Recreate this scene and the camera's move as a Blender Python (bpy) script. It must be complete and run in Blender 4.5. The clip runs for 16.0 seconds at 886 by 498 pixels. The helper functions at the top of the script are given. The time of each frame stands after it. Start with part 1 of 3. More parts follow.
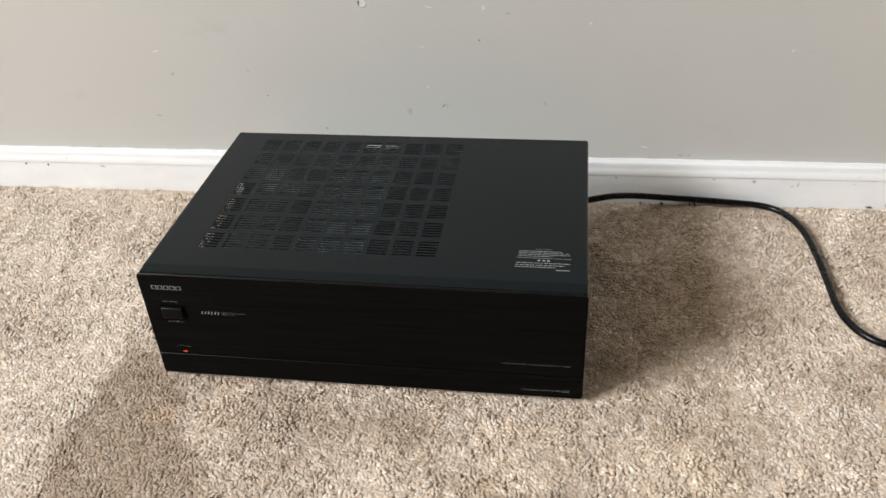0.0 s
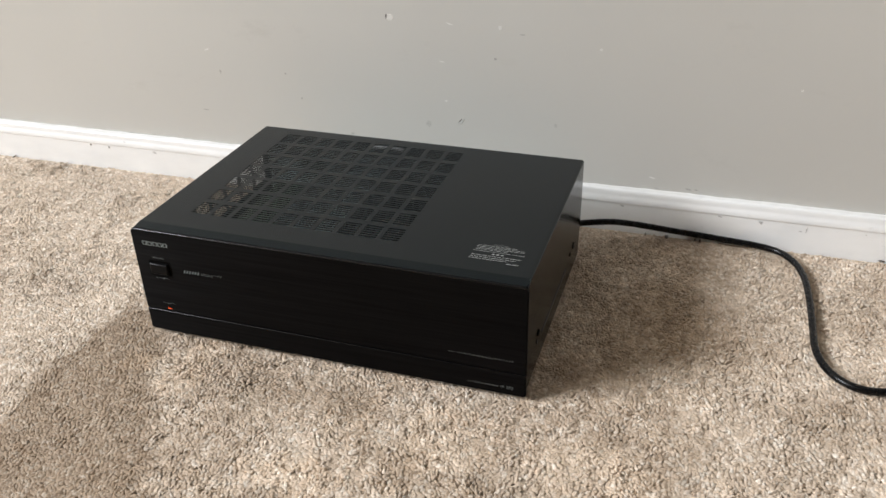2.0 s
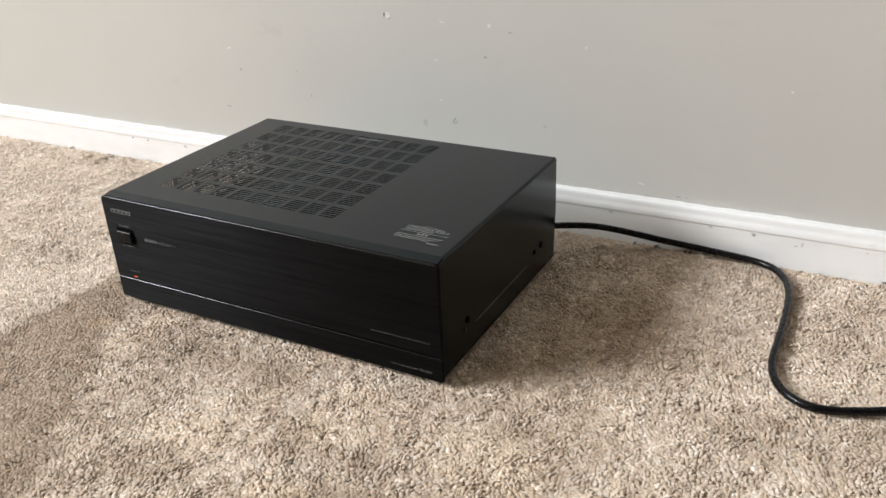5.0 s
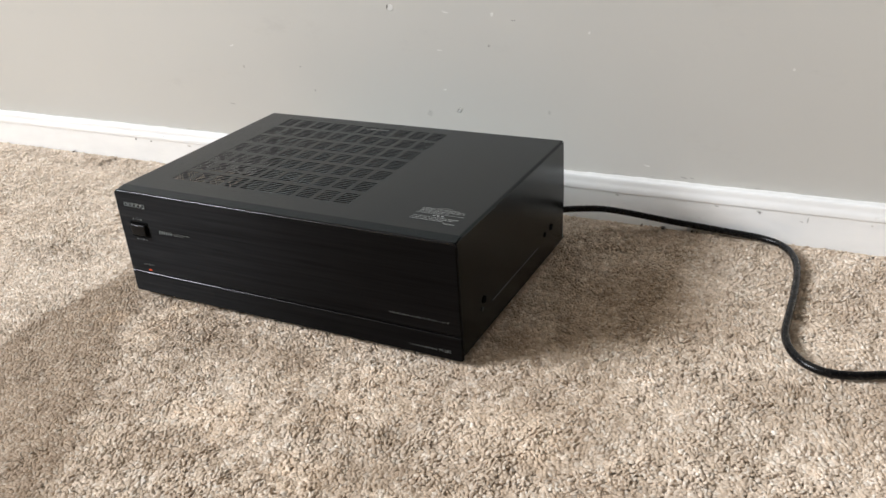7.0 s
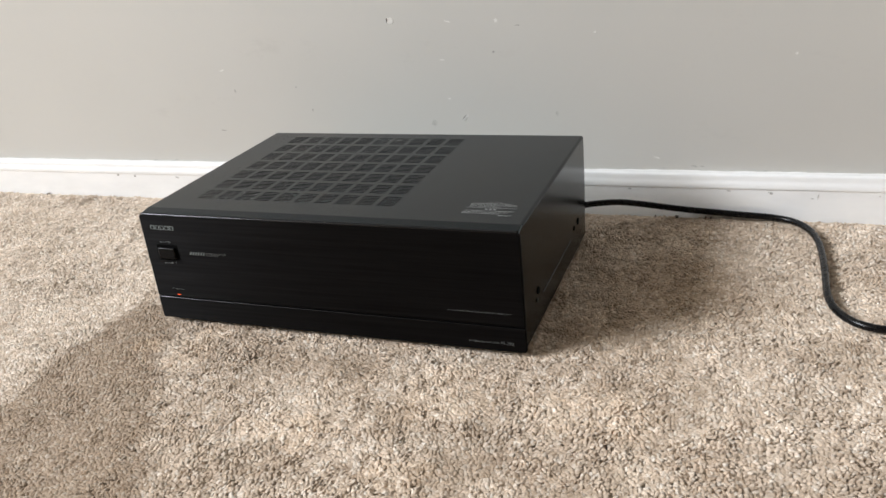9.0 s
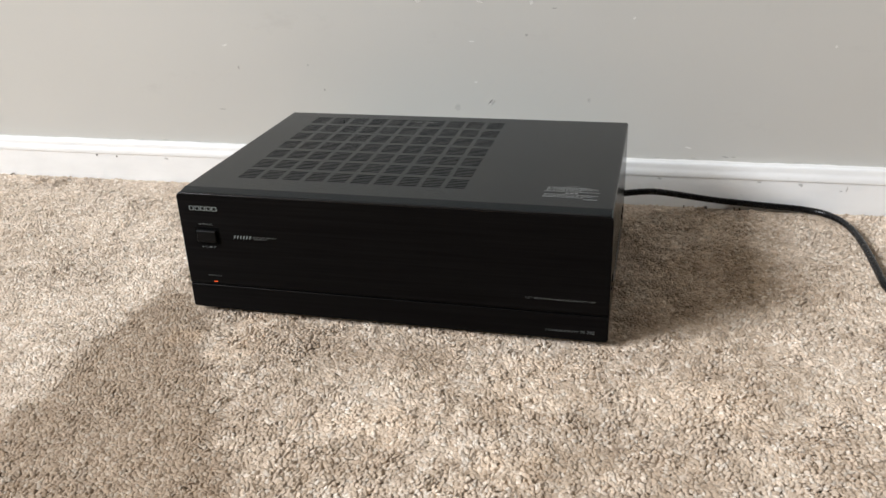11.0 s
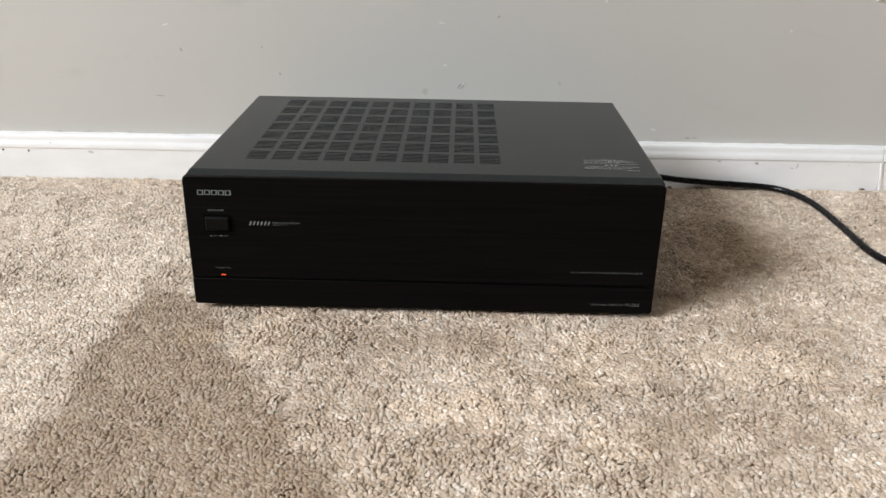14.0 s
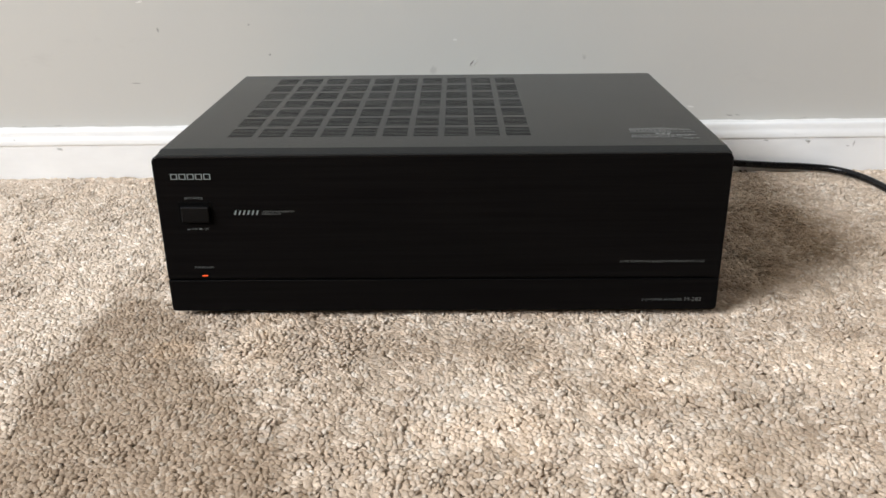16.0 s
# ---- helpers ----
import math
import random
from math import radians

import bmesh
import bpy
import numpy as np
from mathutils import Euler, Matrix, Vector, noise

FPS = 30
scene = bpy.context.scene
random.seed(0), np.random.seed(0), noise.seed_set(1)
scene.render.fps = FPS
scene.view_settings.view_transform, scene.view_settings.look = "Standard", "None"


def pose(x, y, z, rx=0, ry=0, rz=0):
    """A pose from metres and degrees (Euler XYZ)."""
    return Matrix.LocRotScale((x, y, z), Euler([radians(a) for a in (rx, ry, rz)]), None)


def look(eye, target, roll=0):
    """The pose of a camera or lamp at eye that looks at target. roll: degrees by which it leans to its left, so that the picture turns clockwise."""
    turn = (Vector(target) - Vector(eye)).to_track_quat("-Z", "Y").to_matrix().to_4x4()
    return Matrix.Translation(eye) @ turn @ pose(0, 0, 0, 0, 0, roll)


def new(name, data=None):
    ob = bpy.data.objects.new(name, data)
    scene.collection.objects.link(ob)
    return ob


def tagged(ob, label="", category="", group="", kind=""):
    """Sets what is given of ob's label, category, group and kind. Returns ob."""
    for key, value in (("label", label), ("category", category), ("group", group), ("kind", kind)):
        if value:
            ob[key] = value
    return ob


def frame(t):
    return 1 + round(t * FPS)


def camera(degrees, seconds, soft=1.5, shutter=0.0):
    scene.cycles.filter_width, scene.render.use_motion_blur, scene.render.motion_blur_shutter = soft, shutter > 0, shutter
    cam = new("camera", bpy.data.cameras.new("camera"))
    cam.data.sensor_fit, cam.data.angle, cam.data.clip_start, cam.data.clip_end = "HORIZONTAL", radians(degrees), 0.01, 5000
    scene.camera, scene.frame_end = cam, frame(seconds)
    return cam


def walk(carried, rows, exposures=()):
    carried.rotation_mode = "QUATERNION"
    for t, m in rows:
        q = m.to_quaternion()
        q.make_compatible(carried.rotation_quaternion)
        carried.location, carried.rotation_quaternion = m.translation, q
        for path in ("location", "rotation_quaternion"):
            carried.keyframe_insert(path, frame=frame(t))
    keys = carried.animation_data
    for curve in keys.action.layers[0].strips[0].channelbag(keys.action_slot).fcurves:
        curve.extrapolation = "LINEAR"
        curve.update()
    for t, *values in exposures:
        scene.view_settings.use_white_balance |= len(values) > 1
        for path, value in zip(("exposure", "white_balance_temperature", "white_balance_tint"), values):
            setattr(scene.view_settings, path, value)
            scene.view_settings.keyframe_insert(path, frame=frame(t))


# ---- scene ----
cam = camera(55.3, 16.0, soft=1.55)
PATH = [
    (0, (0.055, 0.112, 0.614), (-0.206, 1.736, -0.523), -3.2),
    (0.5, (0.107, 0.099, 0.602), (-0.22, 1.722, -0.519), -2.6),
    (1, (0.15, 0.092, 0.588), (-0.226, 1.733, -0.491), -2.0),
    (1.5, (0.185, 0.084, 0.577), (-0.245, 1.741, -0.457), -1.2),
    (2, (0.218, 0.074, 0.563), (-0.321, 1.722, -0.435), -1.5),
    (2.5, (0.251, 0.072, 0.552), (-0.359, 1.715, -0.413), -1.4),
    (3, (0.286, 0.084, 0.541), (-0.374, 1.734, -0.377), -0.7),
    (3.5, (0.321, 0.087, 0.531), (-0.409, 1.732, -0.34), -1.3),
    (4, (0.35, 0.091, 0.526), (-0.446, 1.701, -0.353), -1.8),
    (4.5, (0.388, 0.112, 0.518), (-0.441, 1.702, -0.368), -1.9),
    (5, (0.42, 0.129, 0.494), (-0.438, 1.702, -0.395), -2.8),
    (7.5, (0.392, 0.08, 0.472), (-0.431, 1.686, -0.391), -4.6),
    (8, (0.367, 0.059, 0.463), (-0.426, 1.694, -0.373), -5.1),
    (8.5, (0.325, 0.041, 0.451), (-0.406, 1.713, -0.368), -5.7),
    (9, (0.288, 0.029, 0.446), (-0.39, 1.73, -0.357), -6.0),
    (11.5, (0.066, 0.01, 0.426), (-0.309, 1.79, -0.405), -1.3),
    (12, (0.031, 0.012, 0.421), (-0.276, 1.805, -0.41), -0.8),
    (12.5, (-0.006, 0.009, 0.412), (-0.229, 1.816, -0.417), -0.6),
    (13, (-0.046, 0.006, 0.407), (-0.169, 1.822, -0.423), -0.3),
    (13.5, (-0.081, 0.005, 0.4), (-0.144, 1.824, -0.429), 0.1),
    (14, (-0.11, 0.007, 0.387), (-0.118, 1.839, -0.416), 0.9),
    (14.5, (-0.128, 0.011, 0.374), (-0.098, 1.852, -0.408), 1.2),
    (15, (-0.13, 0.023, 0.351), (-0.105, 1.877, -0.4), 0.3),
    (15.5, (-0.13, 0.06, 0.33), (-0.128, 1.921, -0.404), -0.7),
    (16, (-0.128, 0.117, 0.316), (-0.138, 1.963, -0.453), -0.7),
]
EXPOSURES = [(0, -0.26, 6500, 10), (2.5, -0.33, 6500, 10), (5, -0.18, 6480, 10), (8.5, -0.24, 6400, 10), (11.5, -0.26, 6390, 10), (12.5, -0.32, 6370, 10), (14, -0.34, 6370, 10), (16, -0.24, 6390, 10)]
walk(cam, [(t, look(eye, target, roll)) for t, eye, target, roll in PATH], EXPOSURES)

# ---- world, daylight ----
WIN_Y0, WIN_Y1, WIN_Z0, WIN_Z1 = -4.60, -0.70, 2.90, 5.35
ROOM_X0, ROOM_X1, ROOM_Y0, ROOM_Y1, ROOM_Z1 = -5.5, 4.4, -4.8, 1.127, 5.5

world = bpy.data.worlds.new("sky")
scene.world = world
world.use_nodes = True
wn = world.node_tree.nodes
sky = wn.new("ShaderNodeTexSky")
sky.sky_type = "NISHITA"
sky.sun_disc = False
sky.sun_elevation, sky.sun_rotation = radians(38), radians(236)
world.node_tree.links.new(sky.outputs[0], wn["Background"].inputs[0])
wn["Background"].inputs[1].default_value = 0.05

lamp = bpy.data.lights.new("window_daylight", "AREA")
lamp.shape, lamp.size, lamp.size_y = "RECTANGLE", WIN_Y1 - WIN_Y0 - 0.1, WIN_Z1 - WIN_Z0 - 0.1
lamp.energy, lamp.color = 1240.0, (0.955, 0.992, 1.040)
lamp_ob = new("window_daylight", lamp)
lamp_ob.matrix_world = look((ROOM_X0 - 0.03, (WIN_Y0 + WIN_Y1) / 2, (WIN_Z0 + WIN_Z1) / 2), (1.0, (WIN_Y0 + WIN_Y1) / 2, (WIN_Z0 + WIN_Z1) / 2))

# ---- materials ----


class Mat:
    """A node material with a Principled surface and short ways to add nodes."""

    def __init__(self, name, color, rough=0.5, metal=0.0, spec=0.5):
        self.m = bpy.data.materials.new(name)
        self.m.use_nodes = True
        self.t = self.m.node_tree
        self.b = self.t.nodes["Principled BSDF"]
        self.b.inputs["Base Color"].default_value = (*color, 1)
        self.b.inputs["Roughness"].default_value = rough
        self.b.inputs["Metallic"].default_value = metal
        self.b.inputs["Specular IOR Level"].default_value = spec

    def node(self, kind, **values):
        n = self.t.nodes.new(kind)
        for k, v in values.items():
            n.inputs[k.replace("_", " ")].default_value = v
        return n

    def link(self, a, b):
        self.t.links.new(a, b)

    def coords(self):
        return self.t.nodes.new("ShaderNodeTexCoord").outputs["Object"]

    def noise(self, scale, detail=3.0, stretch=None, rough=0.55):
        n = self.node("ShaderNodeTexNoise", Scale=scale, Detail=detail, Roughness=rough)
        co = self.coords()
        if stretch:
            mp = self.node("ShaderNodeMapping")
            mp.inputs["Scale"].default_value = stretch
            self.link(co, mp.inputs[0])
            co = mp.outputs[0]
        self.link(co, n.inputs["Vector"])
        return n.outputs["Fac"]

    def ramp(self, fac, a, b, lo=0.3, hi=0.7):
        r = self.t.nodes.new("ShaderNodeValToRGB")
        r.color_ramp.elements[0].position, r.color_ramp.elements[1].position = lo, hi
        r.color_ramp.elements[0].color, r.color_ramp.elements[1].color = (*a, 1), (*b, 1)
        self.link(fac, r.inputs[0])
        return r.outputs["Color"]

    def mix(self, fac, a, b, kind="MIX"):
        n = self.t.nodes.new("ShaderNodeMix")
        n.data_type, n.blend_type = "RGBA", kind
        for sock, v in ((n.inputs[0], fac), (n.inputs[6], a), (n.inputs[7], b)):
            if isinstance(v, (int, float)):
                sock.default_value = v
            elif isinstance(v, tuple):
                sock.default_value = (*v, 1)
            else:
                self.link(v, sock)
        return n.outputs[2]

    def rerange(self, fac, lo, hi):
        n = self.node("ShaderNodeMapRange")
        n.inputs["To Min"].default_value, n.inputs["To Max"].default_value = lo, hi
        self.link(fac, n.inputs[0])
        return n.outputs[0]

    def color(self, sock):
        self.link(sock, self.b.inputs["Base Color"])

    def rough(self, sock):
        self.link(sock, self.b.inputs["Roughness"])

    def bump(self, fac, strength, distance):
        n = self.node("ShaderNodeBump", Strength=strength, Distance=distance)
        self.link(fac, n.inputs["Height"])
        prev = self.b.inputs["Normal"].links
        if prev:
            self.link(prev[0].from_socket, n.inputs["Normal"])
        self.link(n.outputs[0], self.b.inputs["Normal"])


def paint_wall():
    k = Mat("wall_paint", (0.5, 0.48, 0.44), 0.62, spec=0.3)
    big = k.noise(1.7, 3)
    fine = k.noise(420, 2)
    c = k.ramp(big, (0.548, 0.536, 0.503), (0.588, 0.576, 0.541))
    scuff = k.ramp(k.noise(9, 5, (1, 1, 2.5), 0.7), (0, 0, 0), (1, 1, 1), 0.62, 0.8)
    c = k.mix(scuff, c, (0.525, 0.512, 0.480))
    k.color(c)
    k.rough(k.rerange(big, 0.5, 0.7))
    k.bump(fine, 0.12, 0.0006)
    k.bump(k.noise(45, 3), 0.10, 0.0015)
    return k.m


def paint_trim():
    k = Mat("white_trim_paint", (0.82, 0.82, 0.80), 0.32)
    c = k.ramp(k.noise(14, 5, (1, 1, 3), 0.65), (0.87, 0.87, 0.86), (0.93, 0.93, 0.92), 0.3, 0.62)
    dirt = k.ramp(k.noise(60, 4, (1, 1, 2), 0.7), (0, 0, 0), (1, 1, 1), 0.66, 0.82)
    k.color(k.mix(dirt, c, (0.62, 0.61, 0.58)))
    k.rough(k.rerange(k.noise(30, 3), 0.25, 0.5))
    k.bump(k.noise(120, 3, (1, 1, 1)), 0.12, 0.0008)
    return k.m


# the ceiling is out of view: dark brown only to hold down bounce
def paint_ceiling():
    k = Mat("ceiling_paint", (0.5, 0.49, 0.47), 0.85)
    k.color(k.ramp(k.noise(3), (0.13, 0.115, 0.088), (0.16, 0.142, 0.11)))
    k.bump(k.noise(200, 3), 0.3, 0.001)
    return k.m


# shading of brushed pile, painted as tone: lane strength, then single spots
NAP_LANE_SHADE = 0.92
# those at (0.205, 0.900) and (0.150, 0.800) darken the amplifier's cast shadow
SHADING_SPOTS = [(-0.330, 0.680, 0.026, 0.018, 1.22), (0.070, 0.565, 0.042, 0.045, 0.86), (0.380, 0.770, 0.045, 0.035, 0.86), (0.030, 0.650, 0.050, 0.050, 1.03), (-0.190, 0.655, 0.03, 0.05, 0.88), (-0.080, 0.660, 0.03, 0.05, 0.88), (0.205, 0.900, 0.075, 0.085, 0.94), (0.150, 0.800, 0.05, 0.04, 0.93), (-0.270, 0.690, 0.024, 0.05, 1.09),
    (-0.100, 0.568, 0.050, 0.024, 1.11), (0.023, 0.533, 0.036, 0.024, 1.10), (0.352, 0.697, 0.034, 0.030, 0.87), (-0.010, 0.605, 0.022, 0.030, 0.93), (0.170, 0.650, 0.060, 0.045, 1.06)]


def nap_shade_and_soil(k, c):
    """Nap and brushed-lane shading painted into carpet colour c, and soiling, in room coordinates."""
    def math_node(op, a, b):
        n = k.t.nodes.new("ShaderNodeMath")
        n.operation = op
        for sock, v in zip(n.inputs, (a, b)):
            if isinstance(v, (int, float)):
                sock.default_value = v
            else:
                k.link(v, sock)
        return n.outputs[0]

    def step(v, lo, hi):
        n = k.node("ShaderNodeMapRange")
        n.interpolation_type = "SMOOTHSTEP"
        n.inputs["From Min"].default_value, n.inputs["From Max"].default_value = lo, hi
        k.link(v, n.inputs[0])
        return n.outputs[0]

    # uneven outlines: the place is shifted by noise at two scales
    wob = k.node("ShaderNodeTexNoise", Scale=22.0, Detail=5.0, Roughness=0.65)
    co = k.coords()
    k.link(co, wob.inputs["Vector"])
    shift = k.t.nodes.new("ShaderNodeVectorMath")
    shift.operation = "MULTIPLY_ADD"
    k.link(wob.outputs["Color"], shift.inputs[0])
    shift.inputs[1].default_value = (0.075, 0.075, 0.0)
    k.link(co, shift.inputs[2])
    place = k.node("ShaderNodeSeparateXYZ")
    k.link(shift.outputs[0], place.inputs[0])
    px, py = math_node("ADD", place.outputs["X"], -0.0375), math_node("ADD", place.outputs["Y"], -0.0375)
    # shade of the brushed lane before the lighter one, with its slanting far side
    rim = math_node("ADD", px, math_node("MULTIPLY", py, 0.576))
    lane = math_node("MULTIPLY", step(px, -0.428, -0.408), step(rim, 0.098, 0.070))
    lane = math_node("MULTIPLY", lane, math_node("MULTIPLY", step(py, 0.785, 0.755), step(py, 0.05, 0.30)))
    # hand-sized shading, painted, where the pile lies the other way, and faint soiling
    nap = k.node("ShaderNodeTexNoise", Scale=6.8, Detail=6.0, Roughness=0.62, Distortion=0.6)
    k.link(co, nap.inputs["Vector"])
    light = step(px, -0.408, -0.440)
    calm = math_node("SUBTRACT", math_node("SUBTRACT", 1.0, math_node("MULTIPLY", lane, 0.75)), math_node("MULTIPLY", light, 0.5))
    c = k.mix(calm, c, k.mix(1.0, c, k.ramp(nap.outputs["Fac"], (0.89, 0.868, 0.845), (1.05, 1.05, 1.048), 0.43, 0.56), "MULTIPLY"))
    ruffle = k.node("ShaderNodeTexNoise", Scale=19.0, Detail=5.0, Roughness=0.6, Distortion=1.2)
    k.link(co, ruffle.inputs["Vector"])
    c = k.mix(calm, c, k.mix(1.0, c, k.ramp(ruffle.outputs["Fac"], (0.885, 0.865, 0.845), (1.06, 1.06, 1.06), 0.40, 0.60), "MULTIPLY"))
    soil = k.ramp(k.noise(3.3, 4, (1, 1.3, 1), 0.6), (0.93, 0.91, 0.885), (1.02, 1.02, 1.02), 0.38, 0.54)
    c = k.mix(1.0, c, k.ramp(k.noise(110, 4, None, 0.65), (0.80, 0.78, 0.757), (1.12, 1.12, 1.12), 0.37, 0.62), "MULTIPLY")
    c = k.mix(1.0, c, soil, "MULTIPLY")
    tint = k.ramp(k.noise(26, 4, (1, 1, 1), 0.6), (0, 0, 0), (1, 1, 1), 0.58, 0.70)
    c = k.mix(math_node("MULTIPLY", tint, 0.20), c, (0.50, 0.385, 0.28))
    c = k.mix(math_node("MULTIPLY", lane, NAP_LANE_SHADE), c, k.mix(1.0, c, (0.60, 0.55, 0.495), "MULTIPLY"))
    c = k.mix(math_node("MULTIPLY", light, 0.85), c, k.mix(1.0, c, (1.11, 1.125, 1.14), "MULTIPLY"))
    # single painted shading spots: place, half sizes, tone
    for sx, sy, ax, ay, tone in SHADING_SPOTS:
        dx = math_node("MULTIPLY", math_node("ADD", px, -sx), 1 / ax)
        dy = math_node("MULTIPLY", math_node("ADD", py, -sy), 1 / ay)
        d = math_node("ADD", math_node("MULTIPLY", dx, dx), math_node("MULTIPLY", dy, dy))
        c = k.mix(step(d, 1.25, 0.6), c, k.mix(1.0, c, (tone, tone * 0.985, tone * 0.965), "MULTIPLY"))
    return c


def carpet_yarn():
    k = Mat("beige_carpet_yarn", (0.5, 0.42, 0.33), 0.5, spec=0.22)
    geo = k.t.nodes.new("ShaderNodeNewGeometry")
    rnd = geo.outputs["Random Per Island"]
    r = k.t.nodes.new("ShaderNodeValToRGB")
    els = r.color_ramp.elements
    els[0].position, els[0].color = 0.0, (0.605, 0.494, 0.388, 1)
    els[1].position, els[1].color = 1.0, (0.855, 0.793, 0.716, 1)
    for pos, col in ((0.2, (0.643, 0.533, 0.427)), (0.75, (0.715, 0.611, 0.509))):
        els.new(pos).color = (*col, 1)
    k.link(rnd, r.inputs[0])
    c = r.outputs["Color"]

    # strands in each tuft
    c = k.mix(1.0, c, k.ramp(k.noise(620, 3, (1, 1, 0.5), 0.7), (0.89, 0.88, 0.87), (1.07, 1.07, 1.07), 0.32, 0.66), "MULTIPLY")
    c = nap_shade_and_soil(k, c)
    k.color(c)
    k.bump(k.noise(1500, 2, (1, 1, 0.4)), 0.7, 0.0005)
    # loose fibres scatter light: the tufts shade more softly than their outline
    soft = k.t.nodes.new("ShaderNodeVectorMath")
    soft.operation = "MULTIPLY_ADD"
    k.link(k.b.inputs["Normal"].links[0].from_socket, soft.inputs[0])
    soft.inputs[1].default_value, soft.inputs[2].default_value = (0.68, 0.68, 0.68), (0.0, 0.0, 0.32)
    unit = k.t.nodes.new("ShaderNodeVectorMath")
    unit.operation = "NORMALIZE"
    k.link(soft.outputs[0], unit.inputs[0])
    k.link(unit.outputs[0], k.b.inputs["Normal"])
    return k.m


def carpet_backing():
    k = Mat("carpet_backing", (0.3, 0.24, 0.18), 0.95, spec=0.0)
    k.color(nap_shade_and_soil(k, k.ramp(k.noise(350, 3), (0.56, 0.445, 0.325), (0.72, 0.605, 0.48))))
    k.bump(k.noise(300, 2), 0.8, 0.004)
    return k.m


def black_cover():
    k = Mat("grey_black_enamel", (0.028, 0.03, 0.031), 0.42, spec=0.23)
    k.color(k.ramp(k.noise(6, 4), (0.0032, 0.0042, 0.0050), (0.0046, 0.0058, 0.0067)))
    k.rough(k.rerange(k.noise(18, 4), 0.19, 0.26))
    k.b.inputs["Specular Tint"].default_value = (0.72, 0.97, 1.08, 1)
    k.bump(k.noise(1800, 2), 0.16, 0.0002)
    return k.m


def black_panel():
    k = Mat("brushed_black_aluminium", (0.011, 0.011, 0.012), 0.5, spec=0.075)
    streak = k.noise(90, 5, (0.09, 1, 3.5), 0.65)
    k.color(k.ramp(streak, (0.0036, 0.0032, 0.0032), (0.0052, 0.0047, 0.0047)))
    k.rough(k.rerange(streak, 0.39, 0.46))
    k.link(k.rerange(k.ramp(streak, (0, 0, 0), (1, 1, 1), 0.3, 0.7), 0.026, 0.064), k.b.inputs["Specular IOR Level"])
    k.bump(streak, 0.15, 0.0002)
    # brushed across: the sheen spreads up and down
    k.b.inputs["Anisotropic"].default_value = 1.0
    up = k.node("ShaderNodeCombineXYZ", Z=1.0)
    k.link(up.outputs[0], k.b.inputs["Tangent"])
    return k.m


def simple(name, color, rough, metal=0.0, var=0.12, scale=40, spec=0.5):
    k = Mat(name, color, rough, metal, spec)
    lo = tuple(c * (1 - var) for c in color)
    hi = tuple(min(1, c * (1 + var)) for c in color)
    k.color(k.ramp(k.noise(scale, 3), lo, hi))
    k.rough(k.rerange(k.noise(scale * 1.7, 3), rough * 0.85, min(1, rough * 1.15)))
    return k.m


WALL, TRIM, CEIL = paint_wall(), paint_trim(), paint_ceiling()
# for walls out of view: tones chosen to dim and warm the fill
WARM_BOUNCE = simple("warm_bounce_paint", (0.100, 0.070, 0.036), 0.7, scale=3)
DARK_BOUNCE = simple("dark_bounce_paint", (0.035, 0.025, 0.017), 0.6, scale=3)
YARN, BACKING = carpet_yarn(), carpet_backing()
COVER, PANEL = black_cover(), black_panel()
BUTTON = simple("black_button_plastic", (0.0036, 0.0035, 0.0037), 0.35, spec=0.12)
# lighter and shinier than the faces, to bring out the glint on upper edges
EDGE_GLINT = simple("polished_edge_glint", (0.032, 0.032, 0.034), 0.2, 0.9, spec=0.3)
BUTTON_GLINT = simple("button_edge_glint", (0.012, 0.012, 0.013), 0.3, spec=0.2)
BEZEL = simple("satin_black_plastic", (0.004, 0.004, 0.0042), 0.45, spec=0.08)
RECESS = simple("matt_black_recess", (0.002, 0.002, 0.002), 0.8, spec=0.05)
INK = simple("pale_grey_print", (0.24, 0.27, 0.27), 0.5)
INK_MODEL = simple("mid_grey_print", (0.16, 0.168, 0.168), 0.5)
INK_DIM = simple("dim_grey_print", (0.20, 0.212, 0.212), 0.5)
INK_FAINT = simple("faint_grey_print", (0.17, 0.178, 0.178), 0.5)
# lighter than the cover: the light caught by the pressed line, as colour
LINE_GLINT = simple("pressed_line_glint", (0.09, 0.09, 0.09), 0.35, 0.5)
INK_LABEL = simple("white_label_print", (0.27, 0.28, 0.275), 0.5)
CORD = simple("black_cord_rubber", (0.0035, 0.0035, 0.004), 0.27, var=0.2, scale=90, spec=0.24)
FOOT = simple("black_rubber", (0.015, 0.015, 0.015), 0.7)
CHASSIS = simple("black_zinc_steel", (0.008, 0.008, 0.008), 0.5, spec=0.2)
ZINC = simple("dull_zinc_steel", (0.42, 0.52, 0.53), 0.6, 0.1)
FIN = simple("anodised_heat_sink", (0.46, 0.58, 0.60), 0.45, 0.1)
BOARD = simple("green_circuit_board", (0.10, 0.15, 0.10), 0.5)
# nearly white and hardly metallic: the glint is put into the colour
STEEL_GLINT = simple("pale_steel_glint", (0.85, 0.85, 0.85), 0.4, 0.2)
SCREW = simple("black_screw", (0.05, 0.05, 0.05), 0.3, 0.5)
PLATE = simple("white_plate_plastic", (0.80, 0.79, 0.76), 0.3, var=0.03)
PLASTER = simple("bare_white_plaster", (0.70, 0.69, 0.66), 0.9, var=0.1, scale=300)
CHIP_EDGE = simple("dark_chip_edge", (0.16, 0.15, 0.14), 0.8, var=0.2, scale=300)
